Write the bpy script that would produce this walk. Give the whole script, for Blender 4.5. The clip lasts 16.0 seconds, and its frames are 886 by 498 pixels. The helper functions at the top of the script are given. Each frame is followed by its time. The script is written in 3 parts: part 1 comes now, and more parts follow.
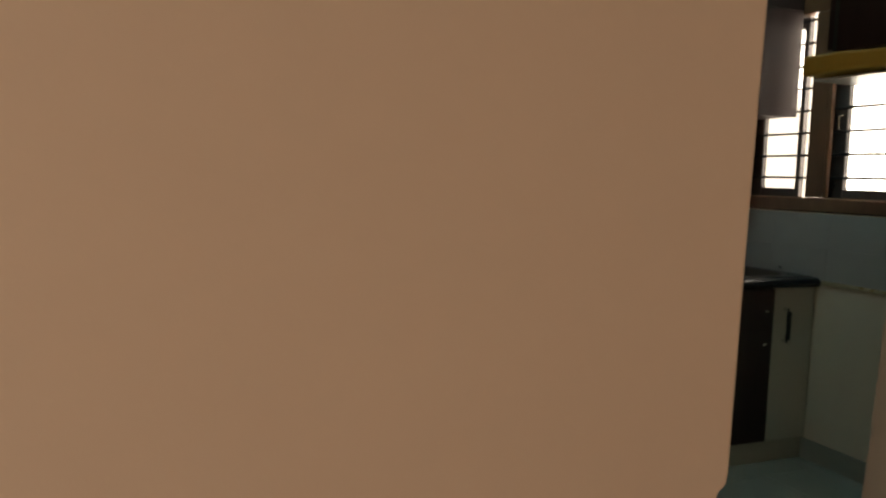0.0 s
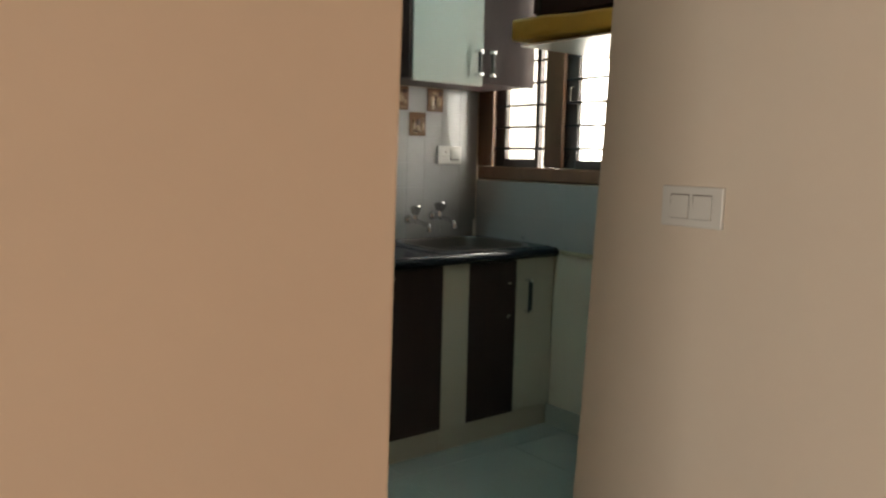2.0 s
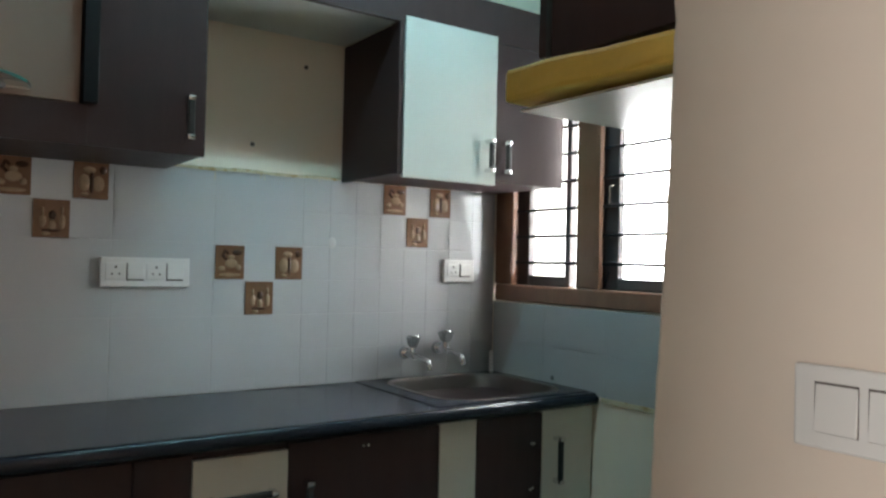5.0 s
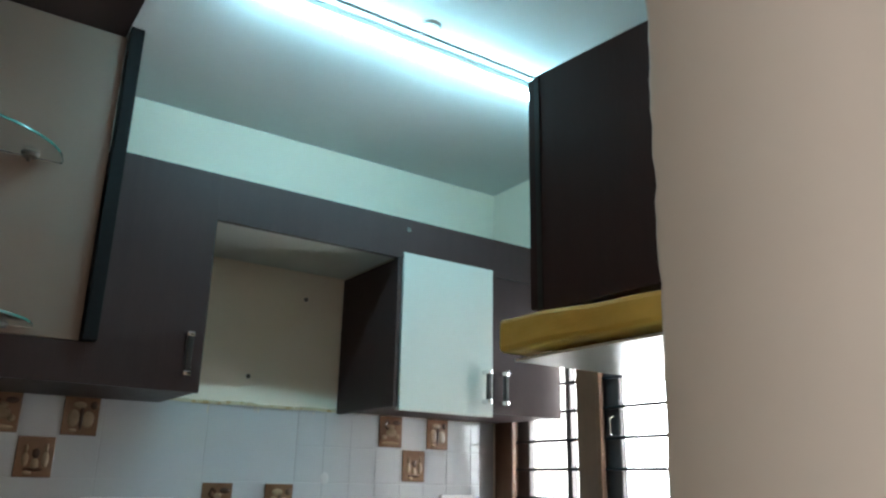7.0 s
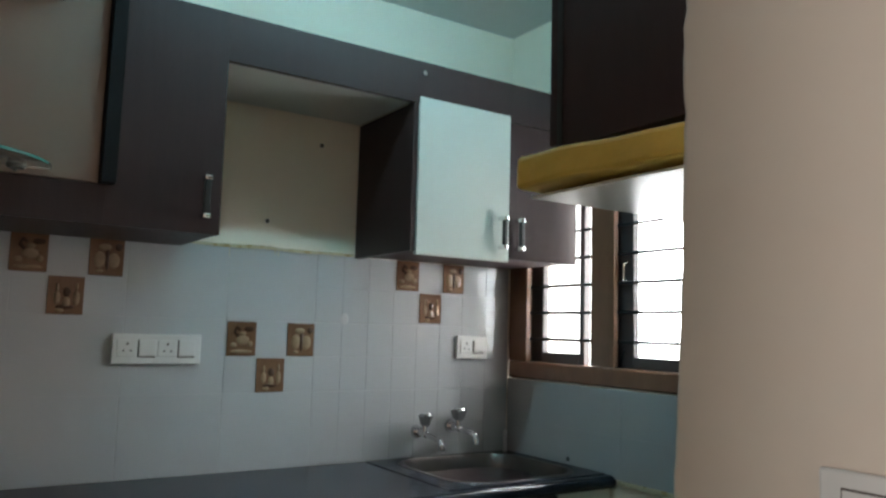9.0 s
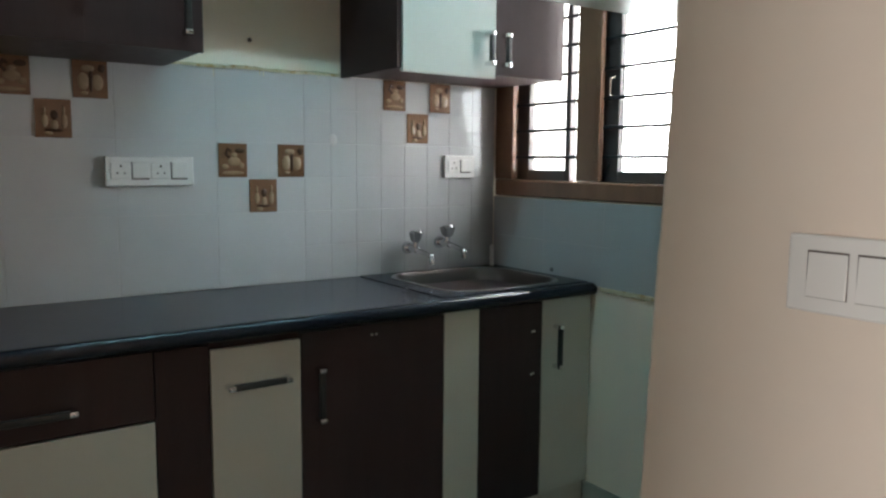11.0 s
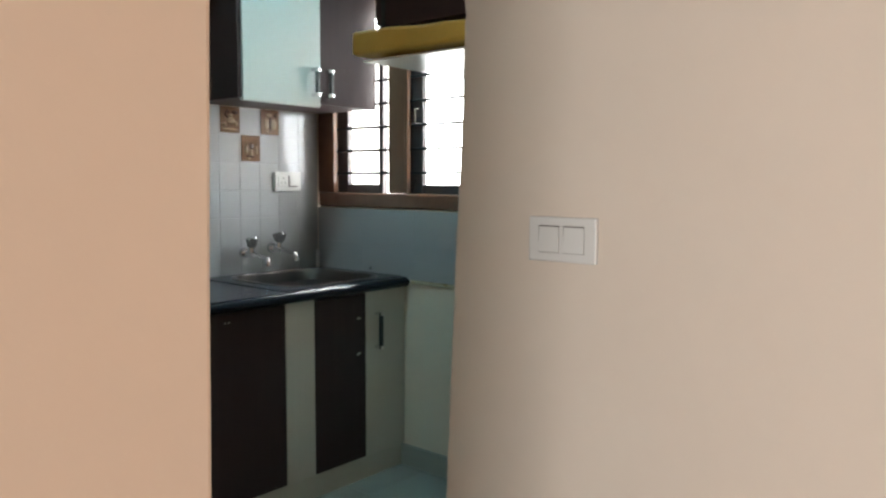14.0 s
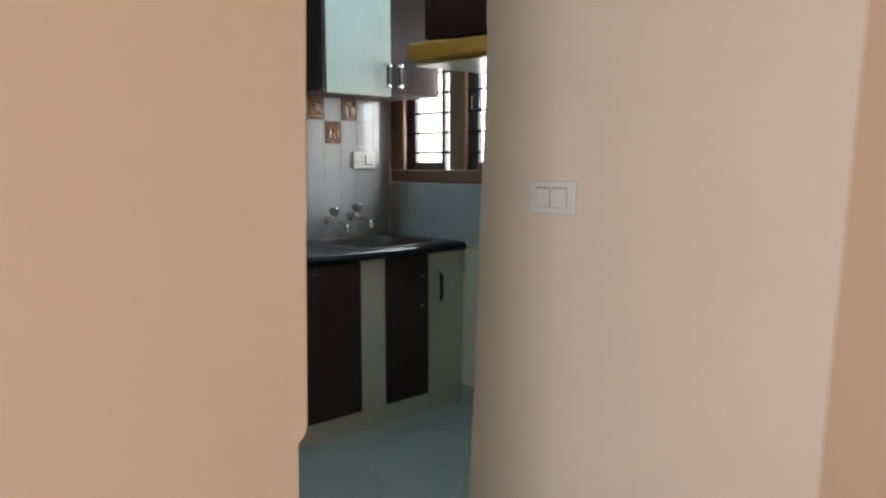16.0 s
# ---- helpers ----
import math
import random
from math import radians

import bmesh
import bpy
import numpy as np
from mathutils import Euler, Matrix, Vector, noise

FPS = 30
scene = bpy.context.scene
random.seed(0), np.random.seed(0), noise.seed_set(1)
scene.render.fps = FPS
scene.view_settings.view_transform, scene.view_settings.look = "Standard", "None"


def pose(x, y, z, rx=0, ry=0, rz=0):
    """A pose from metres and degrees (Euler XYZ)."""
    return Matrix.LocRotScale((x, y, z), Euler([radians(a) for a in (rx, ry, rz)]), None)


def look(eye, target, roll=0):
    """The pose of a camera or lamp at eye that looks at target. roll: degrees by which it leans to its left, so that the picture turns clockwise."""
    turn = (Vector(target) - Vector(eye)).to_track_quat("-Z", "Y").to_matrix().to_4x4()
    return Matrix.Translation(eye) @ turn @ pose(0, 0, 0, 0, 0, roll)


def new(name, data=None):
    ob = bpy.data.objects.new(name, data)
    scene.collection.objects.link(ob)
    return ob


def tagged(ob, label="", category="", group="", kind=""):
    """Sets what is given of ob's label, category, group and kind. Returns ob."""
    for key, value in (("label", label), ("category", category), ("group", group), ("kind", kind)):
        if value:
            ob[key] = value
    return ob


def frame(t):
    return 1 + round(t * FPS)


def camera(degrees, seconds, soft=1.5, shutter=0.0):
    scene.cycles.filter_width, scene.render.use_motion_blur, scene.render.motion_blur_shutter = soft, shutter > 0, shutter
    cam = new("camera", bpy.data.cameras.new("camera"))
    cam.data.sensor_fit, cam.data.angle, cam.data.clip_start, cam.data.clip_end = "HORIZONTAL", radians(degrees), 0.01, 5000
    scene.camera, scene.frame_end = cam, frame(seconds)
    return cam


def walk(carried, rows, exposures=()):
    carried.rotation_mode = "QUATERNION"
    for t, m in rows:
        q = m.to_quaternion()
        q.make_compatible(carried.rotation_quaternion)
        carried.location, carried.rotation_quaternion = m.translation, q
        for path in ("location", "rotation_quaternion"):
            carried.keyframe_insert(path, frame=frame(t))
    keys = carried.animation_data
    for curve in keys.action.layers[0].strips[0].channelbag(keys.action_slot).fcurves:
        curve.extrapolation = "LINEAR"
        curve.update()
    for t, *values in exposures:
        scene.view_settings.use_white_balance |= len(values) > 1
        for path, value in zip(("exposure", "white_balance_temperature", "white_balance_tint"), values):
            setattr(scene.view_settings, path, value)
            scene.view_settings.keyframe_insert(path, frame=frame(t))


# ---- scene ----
# ---- camera and walk ----
cam = camera(60.5, 16.0, soft=2.4, shutter=0.3)
PATH = [
    (0, (0.152, -0.206, 1.297), (0.901, 1.639, 1.112), 1.8),
    (0.5, (0.214, -0.197, 1.300), (1.06, 1.604, 1.090), 1.5),
    (1, (0.322, -0.163, 1.32), (1.296, 1.567, 1.078), 0.8),
    (1.5, (0.39, -0.161, 1.307), (1.486, 1.496, 1.071), 1.2),
    (2, (0.483, -0.103, 1.303), (1.7, 1.466, 1.063), 1.3),
    (2.5, (0.625, 0.046, 1.312), (1.924, 1.547, 1.067), 1.3),
    (3, (0.788, 0.193, 1.311), (2.113, 1.678, 1.116), 0.7),
    (3.2, (0.871, 0.248, 1.302), (2.161, 1.765, 1.113), 0.3),
    (5.5, (1.107, 0.46, 1.374), (2.21, 2.121, 1.534), 1.0),
    (6, (1.107, 0.454, 1.395), (2.206, 2.092, 1.727), 1.2),
    (6.5, (1.099, 0.447, 1.402), (2.184, 2.053, 1.897), 1.3),
    (7, (1.103, 0.447, 1.405), (2.175, 2.03, 1.994), 1.2),
    (7.5, (1.099, 0.446, 1.405), (2.166, 2.028, 2.004), 1.3),
    (8, (1.104, 0.452, 1.403), (2.174, 2.053, 1.943), 1.4),
    (8.5, (1.108, 0.461, 1.393), (2.195, 2.099, 1.762), 1.8),
    (9, (1.113, 0.461, 1.379), (2.199, 2.127, 1.593), 1.6),
    (9.5, (1.114, 0.465, 1.365), (2.196, 2.145, 1.428), 1.0),
    (10, (1.113, 0.468, 1.349), (2.187, 2.152, 1.255), 0.3),
    (12.3, (0.925, 0.302, 1.32), (2.119, 1.886, 1.068), 0.8),
    (12.5, (0.9, 0.274, 1.323), (2.103, 1.857, 1.103), 0.6),
    (13, (0.833, 0.207, 1.328), (2.067, 1.771, 1.151), 1.0),
    (13.5, (0.742, 0.159, 1.328), (2.081, 1.636, 1.17), 1.1),
    (14, (0.636, 0.081, 1.32), (2.152, 1.373, 1.142), 0.3),
    (14.5, (0.573, -0.026, 1.316), (2.085, 1.27, 1.123), -0.6),
    (15, (0.504, -0.149, 1.313), (1.914, 1.254, 1.103), -0.4),
    (15.5, (0.414, -0.261, 1.301), (1.797, 1.168, 1.09), 0.0),
    (16, (0.309, -0.4, 1.301), (1.674, 1.044, 1.075), -0.0),
]
EXPOSURES = [(0, -1.2, 8600, 16), (0.5, -0.92, 8450, 15), (1, -0.7, 8300, 13), (2, -0.5, 7800, 11), (3.2, -0.15, 7200, 11), (5.5, 0.24, 6450, 10), (6.1, 0.12, 6450, 10), (7.2, 0.08, 6250, 9), (8.5, 0.02, 6450, 10), (10, -0.2, 6450, 10),
             (12.4, 0.73, 6450, 10), (13, 0.53, 6480, 10), (13.5, 0.32, 6500, 10), (14, 0.22, 6520, 10), (14.6, 0.0, 6550, 11), (16, 0.0, 6550, 11)]
walk(cam, [(t, look(eye, target, roll)) for t, eye, target, roll in PATH], EXPOSURES)

# ---- plan, in metres ----
WALL_Y = 3.05      # tiled wall behind the counter
WIN_X = 3.155      # window wall
SW_X = 1.87        # wall with the light switch
CEIL = 2.69
BASE_Y = 2.45      # fronts of the base units
UP_Y = 2.637       # fronts of the wall units
TOP_Z = 0.885      # worktop

# ---- world and light ----
world = bpy.data.worlds.new("sky")
world.use_nodes = True
scene.world = world
sky = world.node_tree.nodes.new("ShaderNodeTexSky")
sky.sky_type, sky.sun_disc = "NISHITA", False
sky.sun_elevation, sky.sun_rotation = radians(50), radians(200)
wbg = world.node_tree.nodes["Background"]
world.node_tree.links.new(sky.outputs[0], wbg.inputs[0])
wbg.inputs[1].default_value = 0.12
sun_data = bpy.data.lights.new("sun", "SUN")
sun_data.energy, sun_data.angle, sun_data.color = 2.5, radians(0.5), (1, 0.95, 0.88)
sun = new("sun", sun_data)
sun.matrix_world = look((0, -6, 7.2), (0, 0, 0))


def area(name, at, target, w, h, power, color):
    d = bpy.data.lights.new(name, "AREA")
    d.shape, d.size, d.size_y, d.energy, d.color = "RECTANGLE", w, h, power, color
    o = new(name, d)
    o.matrix_world = look(at, target)
    return o


area("hall_door_daylight", (-2.50, -0.40, 1.05), (2.0, -0.3, 1.0), 1.45, 1.95, 82, (1.0, 0.96, 0.94))
# added fill from the unseen south-east, brightens the walls that face -y
area("hall_south_fill", (3.85, -3.46, 1.30), (2.6, 0, 1.1), 1.8, 1.8, 39, (1.0, 0.93, 0.87))
area("kitchen_window_daylight", (3.95, 2.50, 1.80), (2.4, 2.45, 1.45), 1.7, 1.5, 132, (0.93, 0.97, 1.0))
TUBE_COLOR, TUBE_POWER = (0.42, 0.86, 1.0, 1), 58.0


# ---- materials ----
def mat(name, color, rough=0.6, metal=0.0, var=0.06, scale=6.0, bump=0.0, bump_scale=200.0, var2=0.03, coat=0.0, island=0.0, stretch=(1, 1, 1), spec=0.5, marks=None):
    m = bpy.data.materials.new(name)
    m.use_nodes = True
    nt = m.node_tree
    N, L = nt.nodes, nt.links
    b = N["Principled BSDF"]
    b.inputs["Roughness"].default_value, b.inputs["Metallic"].default_value = rough, metal
    b.inputs["Coat Weight"].default_value = coat
    b.inputs["Specular IOR Level"].default_value = spec
    co = N.new("ShaderNodeTexCoord")
    mp = N.new("ShaderNodeMapping")
    mp.inputs["Scale"].default_value = stretch
    geo = N.new("ShaderNodeNewGeometry")
    L.new(geo.outputs["Position"], mp.inputs[0])
    n1 = N.new("ShaderNodeTexNoise")
    n1.inputs["Scale"].default_value, n1.inputs["Detail"].default_value = scale, 5
    n2 = N.new("ShaderNodeTexNoise")
    n2.inputs["Scale"].default_value, n2.inputs["Detail"].default_value = scale * 14, 3
    L.new(mp.outputs[0], n1.inputs[0])
    L.new(mp.outputs[0], n2.inputs[0])
    a = N.new("ShaderNodeMath")
    a.operation = "MULTIPLY_ADD"
    L.new(n1.outputs[0], a.inputs[0])
    a.inputs[1].default_value, a.inputs[2].default_value = 2 * var, 1 - var
    a2 = N.new("ShaderNodeMath")
    a2.operation = "MULTIPLY_ADD"
    L.new(n2.outputs[0], a2.inputs[0])
    a2.inputs[1].default_value = 2 * var2
    a3 = N.new("ShaderNodeMath")
    a3.operation = "SUBTRACT"
    L.new(a.outputs[0], a3.inputs[0])
    a3.inputs[1].default_value = var2
    L.new(a3.outputs[0], a2.inputs[2])
    val = a2.outputs[0]
    if island:
        oi = N.new("ShaderNodeObjectInfo")
        a4 = N.new("ShaderNodeMath")
        a4.operation = "MULTIPLY_ADD"
        L.new(oi.outputs["Random"], a4.inputs[0])
        a4.inputs[1].default_value, a4.inputs[2].default_value = 2 * island, 1 - island
        a5 = N.new("ShaderNodeMath")
        a5.operation = "MULTIPLY"
        L.new(a4.outputs[0], a5.inputs[0])
        L.new(val, a5.inputs[1])
        val = a5.outputs[0]
    v = N.new("ShaderNodeVectorMath")
    v.operation = "SCALE"
    v.inputs[0].default_value = color
    L.new(val, v.inputs["Scale"])
    col = v.outputs[0]
    if marks:
        n3 = N.new("ShaderNodeTexNoise")
        n3.inputs["Scale"].default_value, n3.inputs["Detail"].default_value = marks[1], 6
        L.new(geo.outputs["Position"], n3.inputs[0])
        r = N.new("ShaderNodeMapRange")
        r.inputs[1].default_value, r.inputs[2].default_value = marks[2], marks[3]
        L.new(n3.outputs[0], r.inputs[0])
        mx = N.new("ShaderNodeMix")
        mx.data_type = "RGBA"
        L.new(r.outputs[0], mx.inputs[0])
        L.new(col, mx.inputs[6])
        mx.inputs[7].default_value = (*marks[0], 1)
        col = mx.outputs[2]
    L.new(col, b.inputs["Base Color"])
    rr = N.new("ShaderNodeMath")
    rr.operation = "MULTIPLY_ADD"
    L.new(n1.outputs[0], rr.inputs[0])
    rr.inputs[1].default_value, rr.inputs[2].default_value = rough * 0.3, rough * 0.85
    L.new(rr.outputs[0], b.inputs["Roughness"])
    if bump:
        n4 = N.new("ShaderNodeTexNoise")
        n4.inputs["Scale"].default_value, n4.inputs["Detail"].default_value = bump_scale, 4
        L.new(mp.outputs[0], n4.inputs[0])
        bp = N.new("ShaderNodeBump")
        bp.inputs["Strength"].default_value, bp.inputs["Distance"].default_value = bump, 0.002
        L.new(n4.outputs[0], bp.inputs["Height"])
        L.new(bp.outputs[0], b.inputs["Normal"])
    return m


def glowing(name, color, strength):
    m = bpy.data.materials.new(name)
    m.use_nodes = True
    b = m.node_tree.nodes["Principled BSDF"]
    b.inputs["Base Color"].default_value = color
    b.inputs["Emission Color"].default_value = color
    b.inputs["Emission Strength"].default_value = strength
    return m


def clear_glass(name, color, rough=0.0):
    m = bpy.data.materials.new(name)
    m.use_nodes = True
    b = m.node_tree.nodes["Principled BSDF"]
    b.inputs["Base Color"].default_value = color
    b.inputs["Transmission Weight"].default_value = 1
    b.inputs["Roughness"].default_value = rough
    b.inputs["IOR"].default_value = 1.5
    return m


PEACH = mat("peach_wall_paint", (0.72, 0.54, 0.41), 0.7, var=0.05, scale=1.6, bump=0.12, bump_scale=120, var2=0.015, spec=0.3)
CREAM = mat("cream_wall_paint", (0.67, 0.585, 0.50), 0.6, var=0.05, scale=1.6, bump=0.12, bump_scale=120, var2=0.015, spec=0.4)
WHITE = mat("white_kitchen_paint", (0.86, 0.785, 0.66), 0.7, var=0.04, scale=2.0, bump=0.1, bump_scale=150, var2=0.015, spec=0.3)
CEILING = mat("ceiling_paint", (0.72, 0.73, 0.72), 0.85, var=0.04, scale=2.0, bump=0.1, bump_scale=150, var2=0.015, spec=0.2)
FLOOR = mat("pale_floor_tile", (0.33, 0.36, 0.34), 0.22, var=0.06, scale=5, var2=0.04, island=0.03)
GROUT = mat("floor_grout", (0.33, 0.34, 0.32), 0.8, var=0.1, scale=30)
TILE = mat("glazed_white_tile", (0.43, 0.44, 0.445), 0.05, var=0.03, scale=8, var2=0.01, bump=0.04, bump_scale=14, island=0.015)
TILE_GROUT = mat("tile_grout", (0.46, 0.46, 0.45), 0.7, var=0.08, scale=25)
DECOR = mat("brown_decor_tile", (0.15, 0.078, 0.042), 0.09, var=0.25, scale=28, var2=0.12, bump=0.3, bump_scale=90)
DECOR_TAN = mat("tan_decor_relief", (0.27, 0.18, 0.11), 0.1, var=0.25, scale=60, var2=0.1, bump=0.2, bump_scale=150)
DECOR_DARK = mat("dark_decor_relief", (0.06, 0.03, 0.018), 0.2, var=0.25, scale=60, var2=0.1)
LAMINATE = mat("dark_wenge_laminate", (0.046, 0.0265, 0.026), 0.45, var=0.18, scale=5, var2=0.12, bump=0.05, bump_scale=60, stretch=(6, 6, 0.6), spec=0.2)
IVORY = mat("ivory_laminate", (0.57, 0.53, 0.45), 0.4, var=0.03, scale=4, var2=0.015, bump=0.03, bump_scale=200)
PALE = mat("pale_gloss_laminate", (0.53, 0.555, 0.51), 0.3, var=0.03, scale=4, var2=0.015)
STONE = mat("black_granite", (0.012, 0.015, 0.023), 0.18, var=0.3, scale=9, var2=0.3, spec=0.34, marks=((0.035, 0.04, 0.045), 420, 0.64, 0.74))
STEEL = mat("brushed_steel", (0.17, 0.155, 0.145), 0.33, metal=1, var=0.08, scale=14, var2=0.06)
CHROME = mat("chrome", (0.75, 0.75, 0.76), 0.1, metal=1, var=0.03, scale=20)
BLACK = mat("black_plastic", (0.02, 0.02, 0.02), 0.35, var=0.1, scale=20)
GREY_CAP = mat("grey_satin_knob", (0.34, 0.35, 0.355), 0.22, metal=0.4, var=0.08, scale=60)
PLASTIC = mat("white_plastic", (0.66, 0.655, 0.635), 0.3, var=0.02, scale=10, var2=0.008)
SLOT = mat("dark_gap", (0.10, 0.085, 0.075), 0.6, var=0.05)
YELLOW = mat("yellow_painted_concrete", (0.74, 0.49, 0.09), 0.6, var=0.1, scale=9, bump=0.6, bump_scale=26, var2=0.05, marks=((0.45, 0.22, 0.05), 9, 0.66, 0.76))
SOFFIT = mat("glossy_pale_soffit", (0.70, 0.68, 0.60), 0.22, var=0.04, scale=5)
BEIGE = mat("beige_laminate", (0.30, 0.20, 0.155), 0.5, var=0.03, scale=4, var2=0.02, bump=0.04, bump_scale=180)
WOOD = mat("brown_window_wood", (0.22, 0.105, 0.06), 0.35, var=0.25, scale=5, var2=0.15, bump=0.15, bump_scale=50, stretch=(3, 3, 0.5))
WOOD_DARK = mat("dark_window_shutter", (0.09, 0.075, 0.075), 0.4, var=0.2, scale=5, var2=0.12, stretch=(3, 3, 0.5))
EDGE_BLACK = mat("black_edge_banding", (0.012, 0.011, 0.012), 0.6, var=0.1, scale=20, spec=0.12)
IRON = mat("black_iron", (0.025, 0.025, 0.03), 0.45, var=0.1, scale=20)
BRASS = mat("pale_metal_pull", (0.70, 0.68, 0.62), 0.25, metal=1, var=0.05)
CAULK = mat("aged_cement_filler", (0.55, 0.49, 0.33), 0.8, var=0.2, scale=20, bump=0.6, bump_scale=80, marks=((0.42, 0.29, 0.12), 26, 0.52, 0.62))
SKIRT = mat("grey_skirting_tile", (0.40, 0.41, 0.37), 0.35, var=0.06, scale=6)
SHELF_GLASS = clear_glass("clear_shelf_glass", (0.95, 0.985, 0.975, 1))
GLASS_EDGE = mat("green_glass_edge", (0.03, 0.15, 0.12), 0.15, var=0.1, scale=30)
PANE_GLASS = clear_glass("window_glass", (0.97, 0.98, 0.98, 1))
TUBE = glowing("lit_tube", TUBE_COLOR, TUBE_POWER)
DAY = glowing("bright_overcast_distance", (1.0, 0.99, 0.96, 1), 3.2)


# ---- building helpers ----
def block(bm, x0, x1, y0, y1, z0, z1, bevel=0.0, seg=1):
    """Adds a box, with bevelled edges if asked."""
    vs = [bm.verts.new(p) for p in ((x0, y0, z0), (x1, y0, z0), (x1, y1, z0), (x0, y1, z0), (x0, y0, z1), (x1, y0, z1), (x1, y1, z1), (x0, y1, z1))]
    fs = [bm.faces.new([vs[i] for i in q]) for q in ((0, 3, 2, 1), (4, 5, 6, 7), (0, 1, 5, 4), (1, 2, 6, 5), (2, 3, 7, 6), (3, 0, 4, 7))]
    if bevel:
        es = {e for f in fs for e in f.edges}
        bmesh.ops.bevel(bm, geom=list(es), offset=bevel, segments=seg, affect="EDGES", profile=0.5)
    return bm


def box(*a, bevel=0.0, seg=1):
    return block(bmesh.new(), *a, bevel=bevel, seg=seg)


def prism(poly, z0, z1):
    bm = bmesh.new()
    lo = [bm.verts.new((x, y, z0)) for x, y in poly]
    hi = [bm.verts.new((x, y, z1)) for x, y in poly]
    n = len(poly)
    for i in range(n):
        bm.faces.new((lo[i], lo[(i + 1) % n], hi[(i + 1) % n], hi[i]))
    bm.faces.new(lo[::-1])
    bm.faces.new(hi)
    return bm


def rod(bm, a, b, r, r2=None, n=14):
    """Adds a round bar from a to b."""
    a, b = Vector(a), Vector(b)
    d = b - a
    m = Matrix.Translation((a + b) / 2) @ d.to_track_quat("Z", "Y").to_matrix().to_4x4()
    bmesh.ops.create_cone(bm, cap_ends=True, segments=n, radius1=r, radius2=r if r2 is None else r2, depth=d.length, matrix=m)
    return bm


def tube_path(bm, pts, r, n=12):
    for a, b in zip(pts, pts[1:]):
        rod(bm, a, b, r, n=n)
    for p in pts[1:-1]:
        bmesh.ops.create_uvsphere(bm, u_segments=n, v_segments=8, radius=r, matrix=Matrix.Translation(p))
    return bm


def mesh_of(name, bm, material, smooth=False):
    me = bpy.data.meshes.new(name)
    bmesh.ops.recalc_face_normals(bm, faces=bm.faces)
    bm.to_mesh(me)
    bm.free()
    for p in me.polygons:
        p.use_smooth = smooth
    if smooth:
        me.set_sharp_from_angle(angle=radians(35))
    me.materials.append(material)
    return me


def part(name, bm, material, parent, label="", smooth=False):
    ob = new(name, mesh_of(name, bm, material, smooth))
    ob.parent = parent
    ob.matrix_parent_inverse = parent.matrix_basis.inverted() if parent.parent is None else Matrix()
    return tagged(ob, label)


def thing(name, at, label, category, group=""):
    ob = new(name)
    ob.empty_display_size = 0.05
    ob.matrix_basis = Matrix.Translation(at)
    return tagged(ob, label, category, group)


def setting(name, bm, material, label, category="", smooth=False):
    return tagged(new(name, mesh_of(name, bm, material, smooth)), label, category or name.split("_")[0], kind="structure")


# ---- structure ----
setting("floor", box(-2.6, 5.2, -3.6, 3.3, -0.14, -0.006), GROUT, "pale glossy floor of large square tiles with thin joints", "floor")
setting("ceiling", box(-2.6, 5.2, -3.6, 3.35, CEIL, CEIL + 0.15), CEILING, "plain white painted ceiling", "ceiling")
wall_tiled = setting("wall_north", box(-2.45, 3.4, WALL_Y + 0.012, WALL_Y + 0.2, 0, CEIL), WHITE, "white painted kitchen wall above glazed tiles", "wall")

# window wall, with an opening
OY0, OY1, OZ0, OZ1 = 2.00, 3.05, 1.19, 2.22
we = bmesh.new()
block(we, WIN_X, WIN_X + 0.2, 0.22, OY0, 0, CEIL)
block(we, WIN_X, WIN_X + 0.2, OY0, WALL_Y + 0.012, 0, OZ0)
block(we, WIN_X, WIN_X + 0.2, OY0, WALL_Y + 0.012, OZ1, CEIL)
setting("wall_east", we, WHITE, "white painted kitchen wall with a wooden window", "wall")

# wall at the kitchen entrance; its arris is chipped low down
wl = bmesh.new()
prof = [(0.0, 1.023), (0.30, 1.022), (0.62, 1.023), (0.785, 1.021), (0.806, 1.0215), (0.812, 1.025), (0.818, 1.033), (0.824, 1.038), (0.84, 1.040), (1.2, 1.0385), (1.7, 1.040), (2.2, 1.039), (CEIL, 1.040)]
rings = []
for z, xe in prof:
    r = 0.006
    ring = [(-2.45, 0.712), (xe - r, 0.712), (xe - 0.3 * r, 0.712 + 0.3 * r), (xe, 0.712 + r), (xe, 0.842), (-2.45, 0.842)]
    rings.append([wl.verts.new((x + 0.02 * (z - 1.2) if x > 0 else x, y, z)) for x, y in ring])
for a, b in zip(rings, rings[1:]):
    for i in range(6):
        wl.faces.new((a[i], a[(i + 1) % 6], b[(i + 1) % 6], b[i]))
wl.faces.new(rings[0][::-1])
wl.faces.new(rings[-1])
setting("wall_entrance", wl, PEACH, "peach painted plaster wall beside the kitchen opening", "wall")

